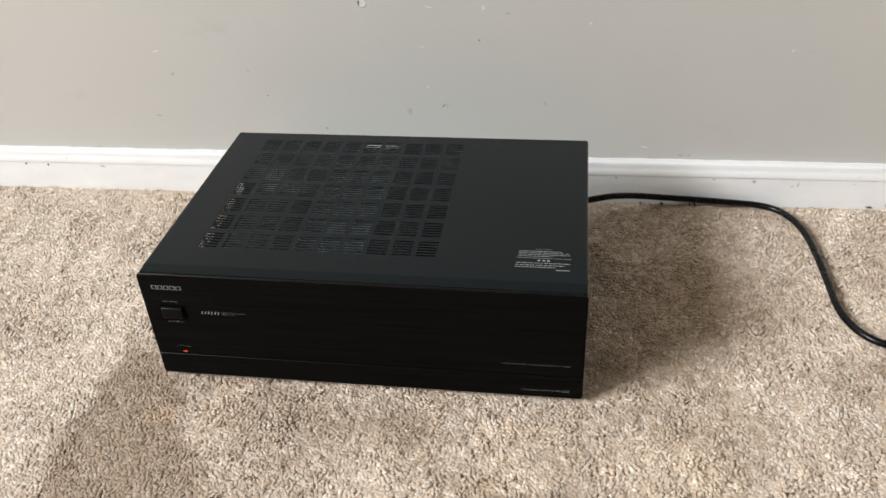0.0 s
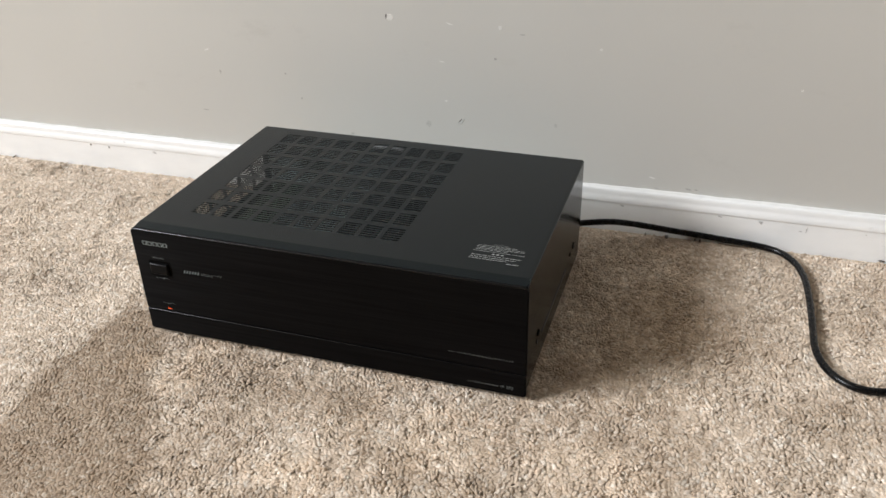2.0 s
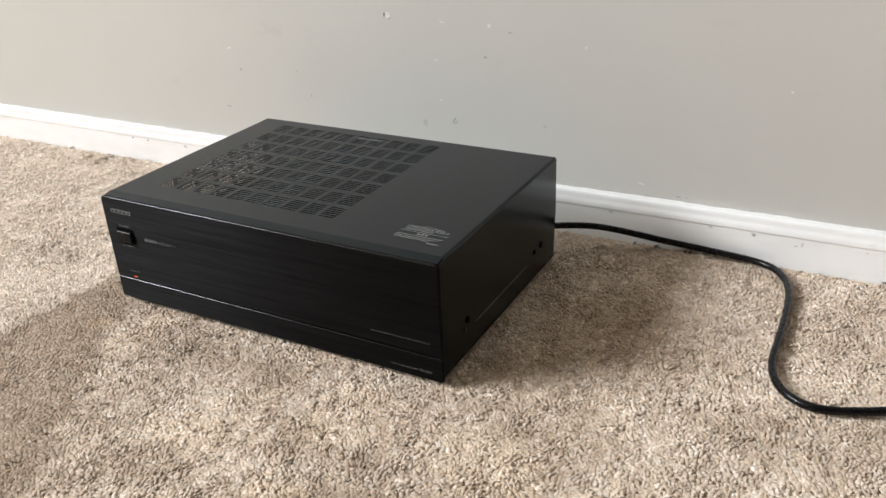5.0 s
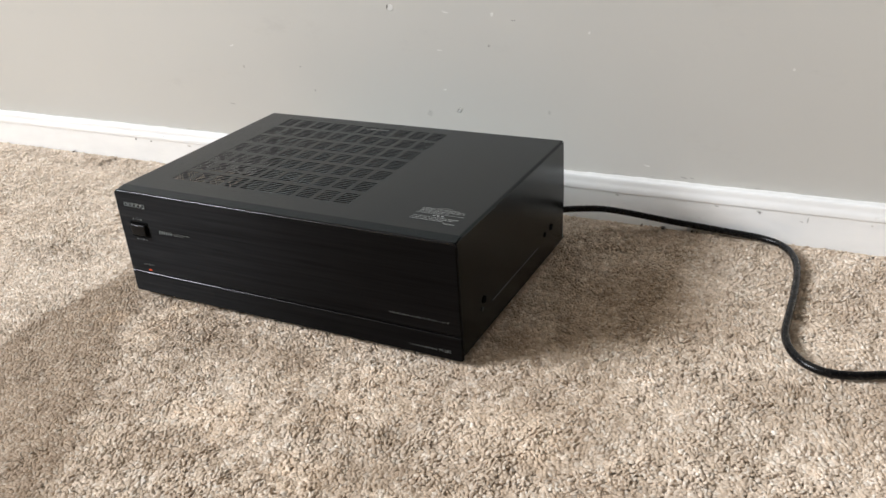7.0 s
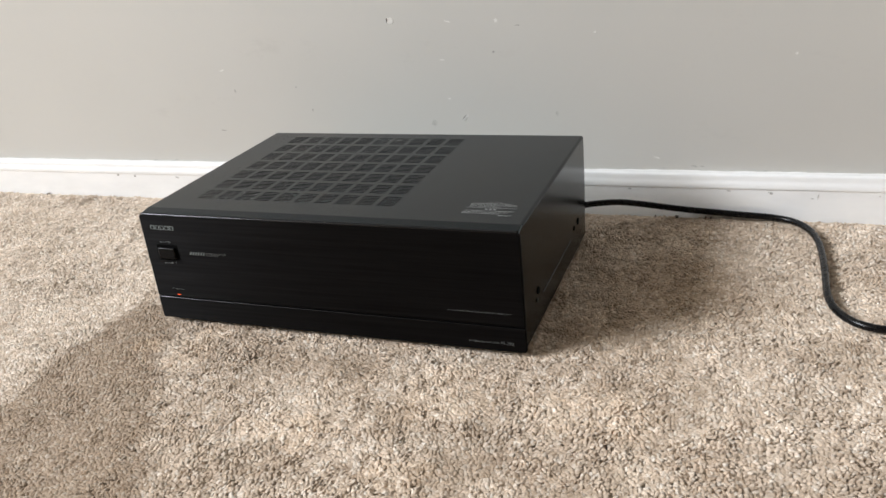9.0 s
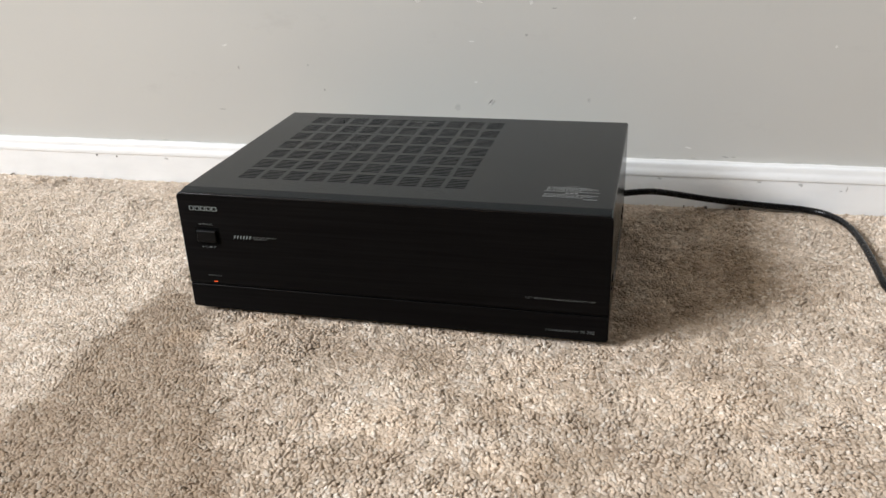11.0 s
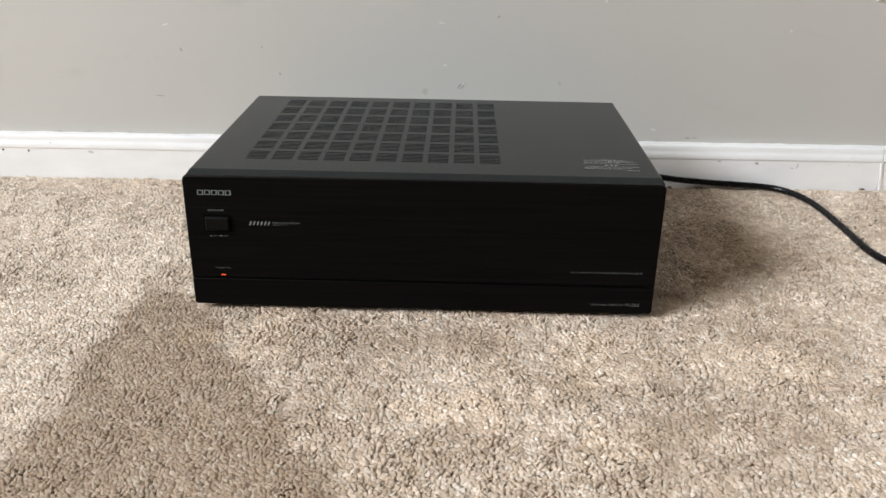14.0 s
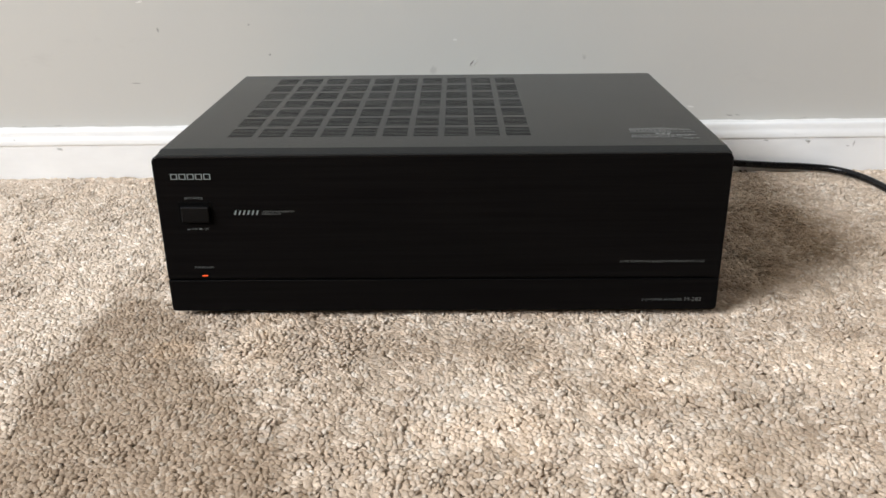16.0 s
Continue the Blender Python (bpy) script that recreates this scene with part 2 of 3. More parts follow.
def soft_mark(name, color, strength):
    """A rubbed mark that fades out to its rim."""
    k = Mat(name, color, 0.75, spec=0.2)
    tc = k.t.nodes.new("ShaderNodeTexCoord")
    mp = k.node("ShaderNodeMapping")
    mp.inputs["Location"].default_value, mp.inputs["Scale"].default_value = (-1, 0, -1), (2, 0, 2)
    gr = k.t.nodes.new("ShaderNodeTexGradient")
    gr.gradient_type = "SPHERICAL"
    k.link(tc.outputs["Generated"], mp.inputs[0])
    k.link(mp.outputs[0], gr.inputs[0])
    n = k.t.nodes.new("ShaderNodeMapRange")
    n.inputs["From Max"].default_value, n.inputs["To Max"].default_value = 0.55, strength
    k.link(gr.outputs["Fac"], n.inputs[0])
    k.link(n.outputs[0], k.b.inputs["Alpha"])
    return k.m


SMUDGE = soft_mark("faint_smudge", (0.30, 0.29, 0.28), 0.13)
RUB = soft_mark("rubbed_scuff", (0.22, 0.21, 0.20), 0.32)
CAULK = simple("white_caulk", (0.87, 0.87, 0.85), 0.45, var=0.04, scale=120)
DARK = simple("dirt", (0.10, 0.085, 0.07), 0.9, var=0.3, scale=400)
led = Mat("red_led", (0.8, 0.06, 0.02), 0.4)
led.b.inputs["Emission Color"].default_value = (1.0, 0.13, 0.02, 1)
led.b.inputs["Emission Strength"].default_value = 1.0
LED = led.m

# ---- building helpers ----


def mesh_from(bm, name, material, smooth=False):
    me = bpy.data.meshes.new(name)
    bmesh.ops.recalc_face_normals(bm, faces=bm.faces)
    bm.to_mesh(me)
    bm.free()
    me.materials.append(material)
    if smooth:
        me.shade_smooth()
    return me


def part(name, bm, material, parent=None, label="", m=None, smooth=False):
    ob = new(name, mesh_from(bm, name, material, smooth))
    if parent:
        ob.parent = parent
    if m is not None:
        ob.matrix_basis = m
    if label:
        tagged(ob, label)
    return ob


def box(x0, x1, y0, y1, z0, z1, bevel=0.0, segments=2, bm=None):
    bm = bm or bmesh.new()
    made = bmesh.ops.create_cube(bm, size=1.0)["verts"]
    for v in made:
        v.co = Vector(((x0 + x1) / 2 + v.co.x * (x1 - x0), (y0 + y1) / 2 + v.co.y * (y1 - y0), (z0 + z1) / 2 + v.co.z * (z1 - z0)))
    if bevel:
        edges = list({e for v in made for e in v.link_edges})
        bmesh.ops.bevel(bm, geom=edges, offset=bevel, segments=segments, profile=0.5, affect="EDGES")
    return bm


def outline_slab(points, y0, y1, bevel=0.0):
    """A slab with the outline points (x, z), from y0 (front) to y1."""
    bm = bmesh.new()
    front = [bm.verts.new((x, y0, z)) for x, z in points]
    back = [bm.verts.new((x, y1, z)) for x, z in points]
    f = bm.faces.new(front)
    bm.faces.new(list(reversed(back)))
    n = len(points)
    for i in range(n):
        bm.faces.new((front[i], front[(i + 1) % n], back[(i + 1) % n], back[i]))
    if bevel:
        bmesh.ops.recalc_face_normals(bm, faces=bm.faces)
        made = bmesh.ops.bevel(bm, geom=list(f.edges), offset=bevel, segments=3, profile=0.5, affect="EDGES")["faces"]
        bm.normal_update()
        for g in made:
            g.smooth = True
            # only bevels that face up take the glint material
            if g.normal.z > 0.2:
                g.material_index = 1
    return bm


def rounded(x0, x1, z0, z1, r_low, r_high, n=5):
    pts = []
    for cx, cz, r, a0 in ((x1 - r_low, z0 + r_low, r_low, -90), (x1 - r_high, z1 - r_high, r_high, 0), (x0 + r_high, z1 - r_high, r_high, 90), (x0 + r_low, z0 + r_low, r_low, 180)):
        for i in range(n + 1):
            a = radians(a0 + 90 * i / n)
            pts.append((cx + r * math.cos(a), cz + r * math.sin(a)))
    return pts


def cylinder(r, depth, axis="Z", n=20, bevel=0.0):
    bm = bmesh.new()
    bmesh.ops.create_cone(bm, cap_ends=True, segments=n, radius1=r, radius2=r, depth=depth)
    if bevel:
        rim = [e for e in bm.edges if len(e.link_faces) == 2 and any(len(f.verts) > 4 for f in e.link_faces)]
        bmesh.ops.bevel(bm, geom=rim, offset=bevel, segments=2, profile=0.5, affect="EDGES")
    turn = {"X": Matrix.Rotation(radians(90), 4, "Y"), "Y": Matrix.Rotation(radians(90), 4, "X"), "Z": Matrix.Identity(4)}[axis]
    bmesh.ops.transform(bm, matrix=turn, verts=bm.verts)
    return bm


def text_mesh(body, height, width):
    """Printed words as a flat mesh with its lower left corner at the origin, in the x-z plane."""
    cu = bpy.data.curves.new("words", "FONT")
    cu.body = body
    cu.resolution_u, cu.offset = 3, -0.012
    tmp = bpy.data.objects.new("words", cu)
    scene.collection.objects.link(tmp)
    bpy.context.view_layer.update()
    me = bpy.data.meshes.new_from_object(tmp)
    bpy.data.objects.remove(tmp)
    bpy.data.curves.remove(cu)
    bm = bmesh.new()
    bm.from_mesh(me)
    bpy.data.meshes.remove(me)
    xs, ys = [v.co.x for v in bm.verts], [v.co.y for v in bm.verts]
    sx, sy = width / (max(xs) - min(xs)), height / (max(ys) - min(ys))
    ox, oy = min(xs), min(ys)
    for v in bm.verts:
        v.co = Vector(((v.co.x - ox) * sx, 0, (v.co.y - oy) * sy))
    return bm


def blotch(rx, rz, seed, n=11, thick=0.0006):
    """A small ragged flake that lies on a wall, facing -y."""
    rng = random.Random(seed)
    pts = []
    for i in range(n):
        a = 2 * math.pi * i / n
        k = rng.uniform(0.55, 1.1)
        pts.append((rx * k * math.cos(a), rz * k * math.sin(a)))
    bm = bmesh.new()
    front = [bm.verts.new((x * 0.8, -thick, z * 0.8)) for x, z in pts]
    back = [bm.verts.new((x, 0, z)) for x, z in pts]
    bm.faces.new(front)
    for i in range(n):
        bm.faces.new((front[i], back[i], back[(i + 1) % n], front[(i + 1) % n]))
    return bm


# ---- structure ----
T = 0.12
FLOOR_Z = -0.0014  # the backing; the tips of the pile lie at about 0.002
floor = part("floor", box(ROOM_X0 - T, ROOM_X1 + T, ROOM_Y0 - T, ROOM_Y1 + T, -0.12, FLOOR_Z), BACKING)
tagged(floor, "beige cut-pile carpet floor with nap shading put into its colour", "carpet", kind="structure")
# ceiling, south, east and west walls are unseen, added to shape the bounce
ceiling = part("ceiling", box(ROOM_X0 - T, ROOM_X1 + T, ROOM_Y0 - T, ROOM_Y1 + T, ROOM_Z1, ROOM_Z1 + 0.1), CEIL)
tagged(ceiling, "unseen added ceiling, brown to hold down bounce", "ceiling", kind="structure")
wall_north = part("wall_north", box(ROOM_X0, ROOM_X1, ROOM_Y1, ROOM_Y1 + T, -0.008, ROOM_Z1), WALL)
tagged(wall_north, "greige painted wall with small chips and scuffs", "wall", kind="structure")
wall_south = part("wall_south", box(ROOM_X0, ROOM_X1, ROOM_Y0 - T, ROOM_Y0, -0.008, ROOM_Z1), WARM_BOUNCE)
tagged(wall_south, "unseen added wall, brown to warm the bounce", "wall", kind="structure")
wall_east = part("wall_east", box(ROOM_X1, ROOM_X1 + T, ROOM_Y0 - T, ROOM_Y1 + T, -0.008, ROOM_Z1), DARK_BOUNCE)
tagged(wall_east, "unseen added wall, dark brown to cut bounce", "wall", kind="structure")
bm = box(ROOM_X0 - T, ROOM_X0, ROOM_Y0 - T, WIN_Y0, -0.008, ROOM_Z1)
box(ROOM_X0 - T, ROOM_X0, WIN_Y1, ROOM_Y1 + T, -0.008, ROOM_Z1, bm=bm)
box(ROOM_X0 - T, ROOM_X0, WIN_Y0, WIN_Y1, -0.008, WIN_Z0, bm=bm)
box(ROOM_X0 - T, ROOM_X0, WIN_Y0, WIN_Y1, WIN_Z1, ROOM_Z1, bm=bm)
wall_west = part("wall_west", bm, WARM_BOUNCE)
tagged(wall_west, "unseen added wall with a window opening, brown to warm the bounce", "wall", kind="structure")


def baseboard(x0, x1, name):
    """A painted skirting board: flat face, fillet line, ogee cap; its foot is hidden in the pile."""
    prof = [(0.0, -0.008), (-0.0112, -0.008), (-0.0112, 0.0411), (-0.0119, 0.0414), (-0.0124, 0.0421), (-0.0125, 0.0442), (-0.0122, 0.0468), (-0.0115, 0.0490), (-0.0107, 0.0508), (-0.0102, 0.0524), (-0.0100, 0.0540), (-0.0098, 0.0560), (-0.0094, 0.0582), (-0.0084, 0.0596), (-0.0050, 0.0603), (0.0, 0.0606)]
    bm = bmesh.new()
    n = max(2, int((x1 - x0) / 0.04))
    rows = []
    for i in range(n + 1):
        x = x0 + (x1 - x0) * i / n
        rows.append([bm.verts.new((x, ROOM_Y1 + y, z + 0.0006 * noise.noise((x * 5, z * 30, 2.0)))) for y, z in prof])
    for a, b in zip(rows[:-1], rows[1:]):
        for j in range(len(prof) - 1):
            bm.faces.new((a[j], b[j], b[j + 1], a[j + 1]))
    bm.faces.new(rows[0])
    bm.faces.new(list(reversed(rows[-1])))
    return tagged(part(name, bm, TRIM), "white painted moulded baseboard with small scuffs", "baseboard", kind="structure")


JOINT = 0.4815
base_left = baseboard(ROOM_X0, JOINT, "baseboard")
baseboard(JOINT + 0.0012, ROOM_X1, "baseboard")

# the filled scarf joint between the two lengths of board
pts = [(JOINT + 0.0035, 0.0), (JOINT + 0.0065, 0.0), (JOINT + 0.0010, 0.0405), (JOINT - 0.0016, 0.0405)]
part("joint_filler", outline_slab(pts, ROOM_Y1 - 0.0128, ROOM_Y1 - 0.0100), CAULK, base_left, "bead of white filler")
part("joint_gap", outline_slab([(JOINT + 0.002, 0.0409), (JOINT + 0.012, 0.0409), (JOINT + 0.012, 0.0422), (JOINT + 0.002, 0.0420)], ROOM_Y1 - 0.0121, ROOM_Y1 - 0.0105), DARK, base_left)

# uneven bead of caulk and paint along the top of the board
bm = bmesh.new()
prev = None
x = ROOM_X0
while x < ROOM_X1:
    h = 0.0014 + 0.0010 * noise.noise((x * 22, 3.1, 0)) + 0.0009 * noise.noise((x * 90, 7.7, 0))
    ring = [bm.verts.new((x, ROOM_Y1 - 0.0050, 0.0603)), bm.verts.new((x, ROOM_Y1 - 0.0018, 0.0603 + h * 0.7)), bm.verts.new((x, ROOM_Y1 + 0.0005, 0.0603 + h))]
    if prev:
        for a in range(2):
            bm.faces.new((prev[a], ring[a], ring[a + 1], prev[a + 1]))
    prev = ring
    x += 0.006 if -1.2 < x < 0.8 else 0.05
part("caulk_line", bm, CAULK, base_left, "ragged bead of white caulk", smooth=True)

# marks on the wall: place x, z, half sizes, look
MARKS = [
    ("chip", -0.1935, 0.271, 0.0064, 0.0064), ("chip", -0.0945, 0.1335, 0.0026, 0.0072), ("flake", -0.110, 0.267, 0.0050, 0.0012), ("flake", -0.1215, 0.2155, 0.0055, 0.0010),
    ("spot", -0.047, 0.2247, 0.0028, 0.0028), ("flake", -0.0415, 0.2655, 0.0030, 0.0028), ("spot", -0.012, 0.2585, 0.0050, 0.0012), ("flake", -0.116, 0.161, 0.0034, 0.0016),
    ("smudge", -0.142, 0.1258, 0.0060, 0.0070), ("spot", -0.259, 0.0988, 0.0030, 0.0024), ("spot", -0.4635, 0.176, 0.0020, 0.0044), ("flake", -0.481, 0.2078, 0.0060, 0.0013),
    ("spot", -0.357, 0.181, 0.0022, 0.0018), ("smudge", 0.036, 0.139, 0.0042, 0.0042), ("flake", 0.0896, 0.246, 0.0022, 0.0020), ("flake", 0.3315, 0.2125, 0.0020, 0.0019),
    ("flake", 0.1680, 0.0785, 0.0055, 0.0014), ("spot", 0.216, 0.0672, 0.0060, 0.0016), ("spot", 0.226, 0.0676, 0.0050, 0.0014), ("spot", -0.498, 0.114, 0.0075, 0.0013), ("spot", -0.335, 0.146, 0.0018, 0.0022),
]
for i, (kind, x, z, rx, rz) in enumerate(MARKS):
    mat, nm = {"chip": (PLASTER, "paint_chip"), "flake": (PLASTER, "paint_chip"), "spot": (RUB, "scuff_mark"), "smudge": (SMUDGE, "scuff_mark")}[kind]
    tilt = {0: 0, 1: 32, 3: 5}.get(i, (i * 37) % 40 - 20)
    ob = part(nm, blotch(rx, rz, i, thick=0.0006 if kind == "chip" else 0.0004), mat, wall_north, m=pose(x, ROOM_Y1 + 0.0001, z, 0, tilt, 0))
    if kind == "chip":
        # flat dark sliver along the left of the chip
        part("chip_edge", blotch(rx * 0.22, rz * 0.7, i + 50, thick=0.0003), CHIP_EDGE, wall_north, m=pose(x - rx * 0.62, ROOM_Y1 - 0.0006, z + rz * 0.15, 0, tilt + 8, 0))

# dirt marks on the flat of the baseboard
for i, (x, z, rx, rz, mat) in enumerate([(-0.7188, 0.0385, 0.0022, 0.0016, DARK), (-0.684, 0.0375, 0.0016, 0.0018, DARK), (-0.652, 0.0492, 0.0025, 0.0012, RUB), (-0.6, 0.037, 0.0055, 0.0030, RUB), (0.134, 0.0385, 0.0040, 0.0018, RUB), (0.26, 0.0385, 0.0045, 0.0016, RUB), (0.3112, 0.0375, 0.0046, 0.0028, RUB), (0.312, 0.036, 0.0025, 0.0022, RUB), (0.3675, 0.034, 0.0013, 0.0070, RUB), (0.3605, 0.031, 0.0034, 0.0012, RUB), (0.437, 0.036, 0.0016, 0.0012, PLASTER), (0.462, 0.002, 0.006, 0.0015, DARK)]):
    part("scuff_mark", blotch(rx, rz, i + 90, thick=0.0003), mat, base_left, m=pose(x, ROOM_Y1 - 0.0116, z, 0, (i * 29) % 30 - 15, 0))

# dull flecks in the paint line over the board
for i, (x, z, rx, rz) in enumerate([(-0.642, 0.0632, 0.0050, 0.0009), (-0.601, 0.0640, 0.0080, 0.0008), (-0.545, 0.0630, 0.0045, 0.0008), (0.128, 0.0636, 0.0060, 0.0009), (0.176, 0.0645, 0.0050, 0.0008), (0.305, 0.0635, 0.0060, 0.0007)]):
    part("scuff_mark", blotch(rx, rz, i + 140, thick=0.0003), RUB, wall_north, m=pose(x, ROOM_Y1 - 0.0016, z, 0, (i * 17) % 12 - 6, 0))

# wall plate
plate = new("outlet_plate")
plate.location = (0.4675, ROOM_Y1, 0.3075)
tagged(plate, "white plastic outlet cover plate on greige wall", "outlet plate")
bm = box(-0.035, 0.035, -0.0062, 0.0, -0.057, 0.057)
for v in bm.verts:
    if v.co.y < -0.003:
        v.co.x, v.co.z = v.co.x * 0.87, v.co.z * 0.92
rim = [e for e in bm.edges if not all(v.co.y > -0.003 for v in e.verts)]
bmesh.ops.bevel(bm, geom=rim, offset=0.0016, segments=3, profile=0.5, affect="EDGES")
part("plate", bm, PLATE, plate)

# ---- amplifier ----
amp = new("amplifier")
amp.matrix_basis = pose(-0.1312, 0.7325, 0, 0, 0, -0.8)
tagged(amp, "black stereo power amplifier with perforated top on carpet", "amplifier")
PANEL_Y, PANEL_T, PANEL_HW, PANEL_Z0, PANEL_Z1 = -0.0026, 0.0006, 0.2188, 0.0068, 0.1374
CHAMFER_Y = 0.0120
COV_HW, COV_Z0, COV_Z1, COV_Y1 = 0.2178, 0.0125, 0.1394, 0.2955

front = part("front_panel", outline_slab(rounded(-PANEL_HW - 0.0018, PANEL_HW, 0.0352, PANEL_Z1, 0.0006, 0.0052), PANEL_Y, PANEL_T, 0.0013), PANEL, amp, "satin black brushed front panel")
front.data.materials.append(EDGE_GLINT)
lower = part("lower_panel", outline_slab(rounded(-PANEL_HW - 0.0018, PANEL_HW, PANEL_Z0, 0.0344, 0.0030, 0.0006), PANEL_Y, PANEL_T, 0.0011), PANEL, amp, "satin black lower strip")
lower.data.materials.append(EDGE_GLINT)
part("groove", box(-PANEL_HW + 0.001, PANEL_HW - 0.001, -0.0004, PANEL_T + 0.0004, 0.0325, 0.0375), RECESS, amp)

# top cover: sheet with ten columns and seven rows of six slots, bent down at both sides
COL0, COL_P, COL_W = -0.1735, 0.02495, 0.0197
ROW0, ROW_P, SLOT_P, SLOT_W = 0.0445, 0.0344, 0.0046, 0.0021
slot_y = [(ROW0 + r * ROW_P + s * SLOT_P, ROW0 + r * ROW_P + s * SLOT_P + SLOT_W) for r in range(7) for s in range(6)]
slot_x = [(COL0 + c * COL_P, COL0 + c * COL_P + COL_W) for c in range(10)]


def slotted(u0, u1, v0, v1, us, vs, place):
    """A sheet from (u0, v0) to (u1, v1) with holes where a span of us meets a span of vs."""
    bm = bmesh.new()
    ulines = sorted({u0, u1, *[q for s in us for q in s]})
    vlines = sorted({v0, v1, *[q for s in vs for q in s]})
    grid = [[bm.verts.new(place(u, v)) for v in vlines] for u in ulines]
    for i in range(len(ulines) - 1):
        um = (ulines[i] + ulines[i + 1]) / 2
        inu = any(a < um < b for a, b in us)
        for j in range(len(vlines) - 1):
            vm = (vlines[j] + vlines[j + 1]) / 2
            if inu and any(a < vm < b for a, b in vs):
                continue
            bm.faces.new((grid[i][j], grid[i + 1][j], grid[i + 1][j + 1], grid[i][j + 1]))
    lone = [v for v in bm.verts if not v.link_faces]
    bmesh.ops.delete(bm, geom=lone, context="VERTS")
    return bm


R = 0.0028
SHEET = 0.0008


def sheet_part(name, bm, label=""):
    ob = part(name, bm, COVER, cover, label)
    mod = ob.modifiers.new("sheet", "SOLIDIFY")
    mod.thickness, mod.offset = SHEET, -1
    return ob


cover = new("top_cover")
cover.parent = amp
tagged(cover, "dark grey enamelled steel cover with slotted vents")
bm = slotted(-COV_HW + R, COV_HW - R, CHAMFER_Y, COV_Y1, slot_x, slot_y, lambda u, v: (u, v, COV_Z1))
top = sheet_part("vented_top", bm)
# rounded bends and sides
for side in (-1, 1):
    bm = bmesh.new()
    prof = [(side * (COV_HW - R + R * math.sin(radians(a))), COV_Z1 - R + R * math.cos(radians(a))) for a in (0, 22.5, 45, 67.5, 90)]
    last = None
    for x, z in prof:
        row = [bm.verts.new((x, PANEL_T + 0.0003 if z < PANEL_Z1 - 0.0001 else CHAMFER_Y, min(z, COV_Z1))), bm.verts.new((x, COV_Y1, z))]
        if last:
            bm.faces.new((last[0], row[0], row[1], last[1]) if side > 0 else (last[1], row[1], row[0], last[0]))
        last = row
    part("bend", bm, COVER, cover, smooth=True)
    vents = [(ROW0 + r * ROW_P + s * SLOT_P, ROW0 + r * ROW_P + s * SLOT_P + 0.0033) for r in range(7) for s in range(6)] if side < 0 else []
    bm = slotted(PANEL_T + 0.0003, COV_Y1, COV_Z0, COV_Z1 - R, vents, [(0.069 + 0.0050 * q, 0.0726 + 0.0050 * q) for q in range(11)], lambda u, v: (side * COV_HW, u, v))
    if side > 0:
        # lower edge is cut back at the rear corner
        for v in bm.verts:
            if v.co.y > COV_Y1 - 0.001 and v.co.z < COV_Z0 + 0.001:
                v.co.y -= 0.006
    part("side_sheet", bm, COVER, cover)

bm = bmesh.new()
lip = [(CHAMFER_Y, COV_Z1), (PANEL_T + 0.0002, PANEL_Z1 - 0.0001), (PANEL_T + 0.0002, 0.12), (PANEL_T + 0.0012, 0.12), (PANEL_T + 0.0012, PANEL_Z1 - 0.0010), (CHAMFER_Y, COV_Z1 - 0.0010)]
ends = []
for x in (-COV_HW + 0.0012, COV_HW - 0.0012):
    ends.append([bm.verts.new((x, y, z)) for y, z in lip])
for i in range(len(lip)):
    bm.faces.new((ends[0][i], ends[0][(i + 1) % 6], ends[1][(i + 1) % 6], ends[1][i]))
for e in ends:
    bm.faces.new(e)
part("front_chamfer", bm, COVER, cover)
# pressed line, holes and screws along the right side
# the line's pale metal stands in for the light it catches
part("pressed_line", box(COV_HW - 0.0002, COV_HW + 0.0007, 0.072, 0.206, 0.0370, 0.0380, 0.0003, 1), LINE_GLINT, cover)
# the holes are flat black discs, their dark inside given as colour
for y, z, r, mat, nm in ((0.249, 0.0455, 0.0042, RECESS, "screw_hole"), (0.2285, 0.0445, 0.0030, RECESS, "screw_hole"), (0.054, 0.049, 0.0040, RECESS, "screw_hole"), (0.0485, 0.0405, 0.0024, SCREW, "screw")):
    part(nm, cylinder(r, 0.0012, "X", 18), mat, cover, m=pose(COV_HW + 0.0001, y, z))

# chassis: base plate, rear plate, feet
part("base_plate", box(-0.2174, 0.2174, PANEL_T, COV_Y1 - 0.0005, 0.0105, 0.0124), CHASSIS, amp)
part("inner_tray", box(-0.2150, 0.2150, PANEL_T + 0.002, COV_Y1 - 0.0055, 0.0125, 0.0140), ZINC, amp, "dull zinc tray")
rear = part("rear_plate", box(-0.2174, 0.2174, COV_Y1 - 0.004, COV_Y1 - 0.0025, 0.0125, COV_Z1 - 0.0010), ZINC, amp)
part("cord_inlet", cylinder(0.0075, 0.012, "Y", 16, 0.001), CORD, rear, m=pose(0.177, COV_Y1 + 0.003, 0.037))
for x in (-0.165, 0.165):
    for y in (0.055, 0.245):
        part("foot", cylinder(0.02, 0.0127, "Z", 24, 0.002), FOOT, amp, m=pose(x, y, 0.0049))

# what shows through the slots
sink = new("heat_sink")
sink.parent = amp
part("spine", box(-0.0790, -0.0755, 0.06, 0.265, 0.013, 0.1335), FIN, sink)
part("spine", box(-0.0080, -0.0045, 0.06, 0.265, 0.013, 0.1335), FIN, sink)
for i in range(23):
    y = 0.064 + i * 0.0086
    part("fin", box(-0.0754, -0.0081, y, y + 0.0022, 0.030, 0.1335), FIN, sink)
part("circuit_board", box(-0.20, -0.085, 0.05, 0.28, 0.062, 0.0636), BOARD, amp)
part("transformer", box(0.03, 0.14, 0.09, 0.20, 0.0125, 0.095, 0.006), CHASSIS, amp)
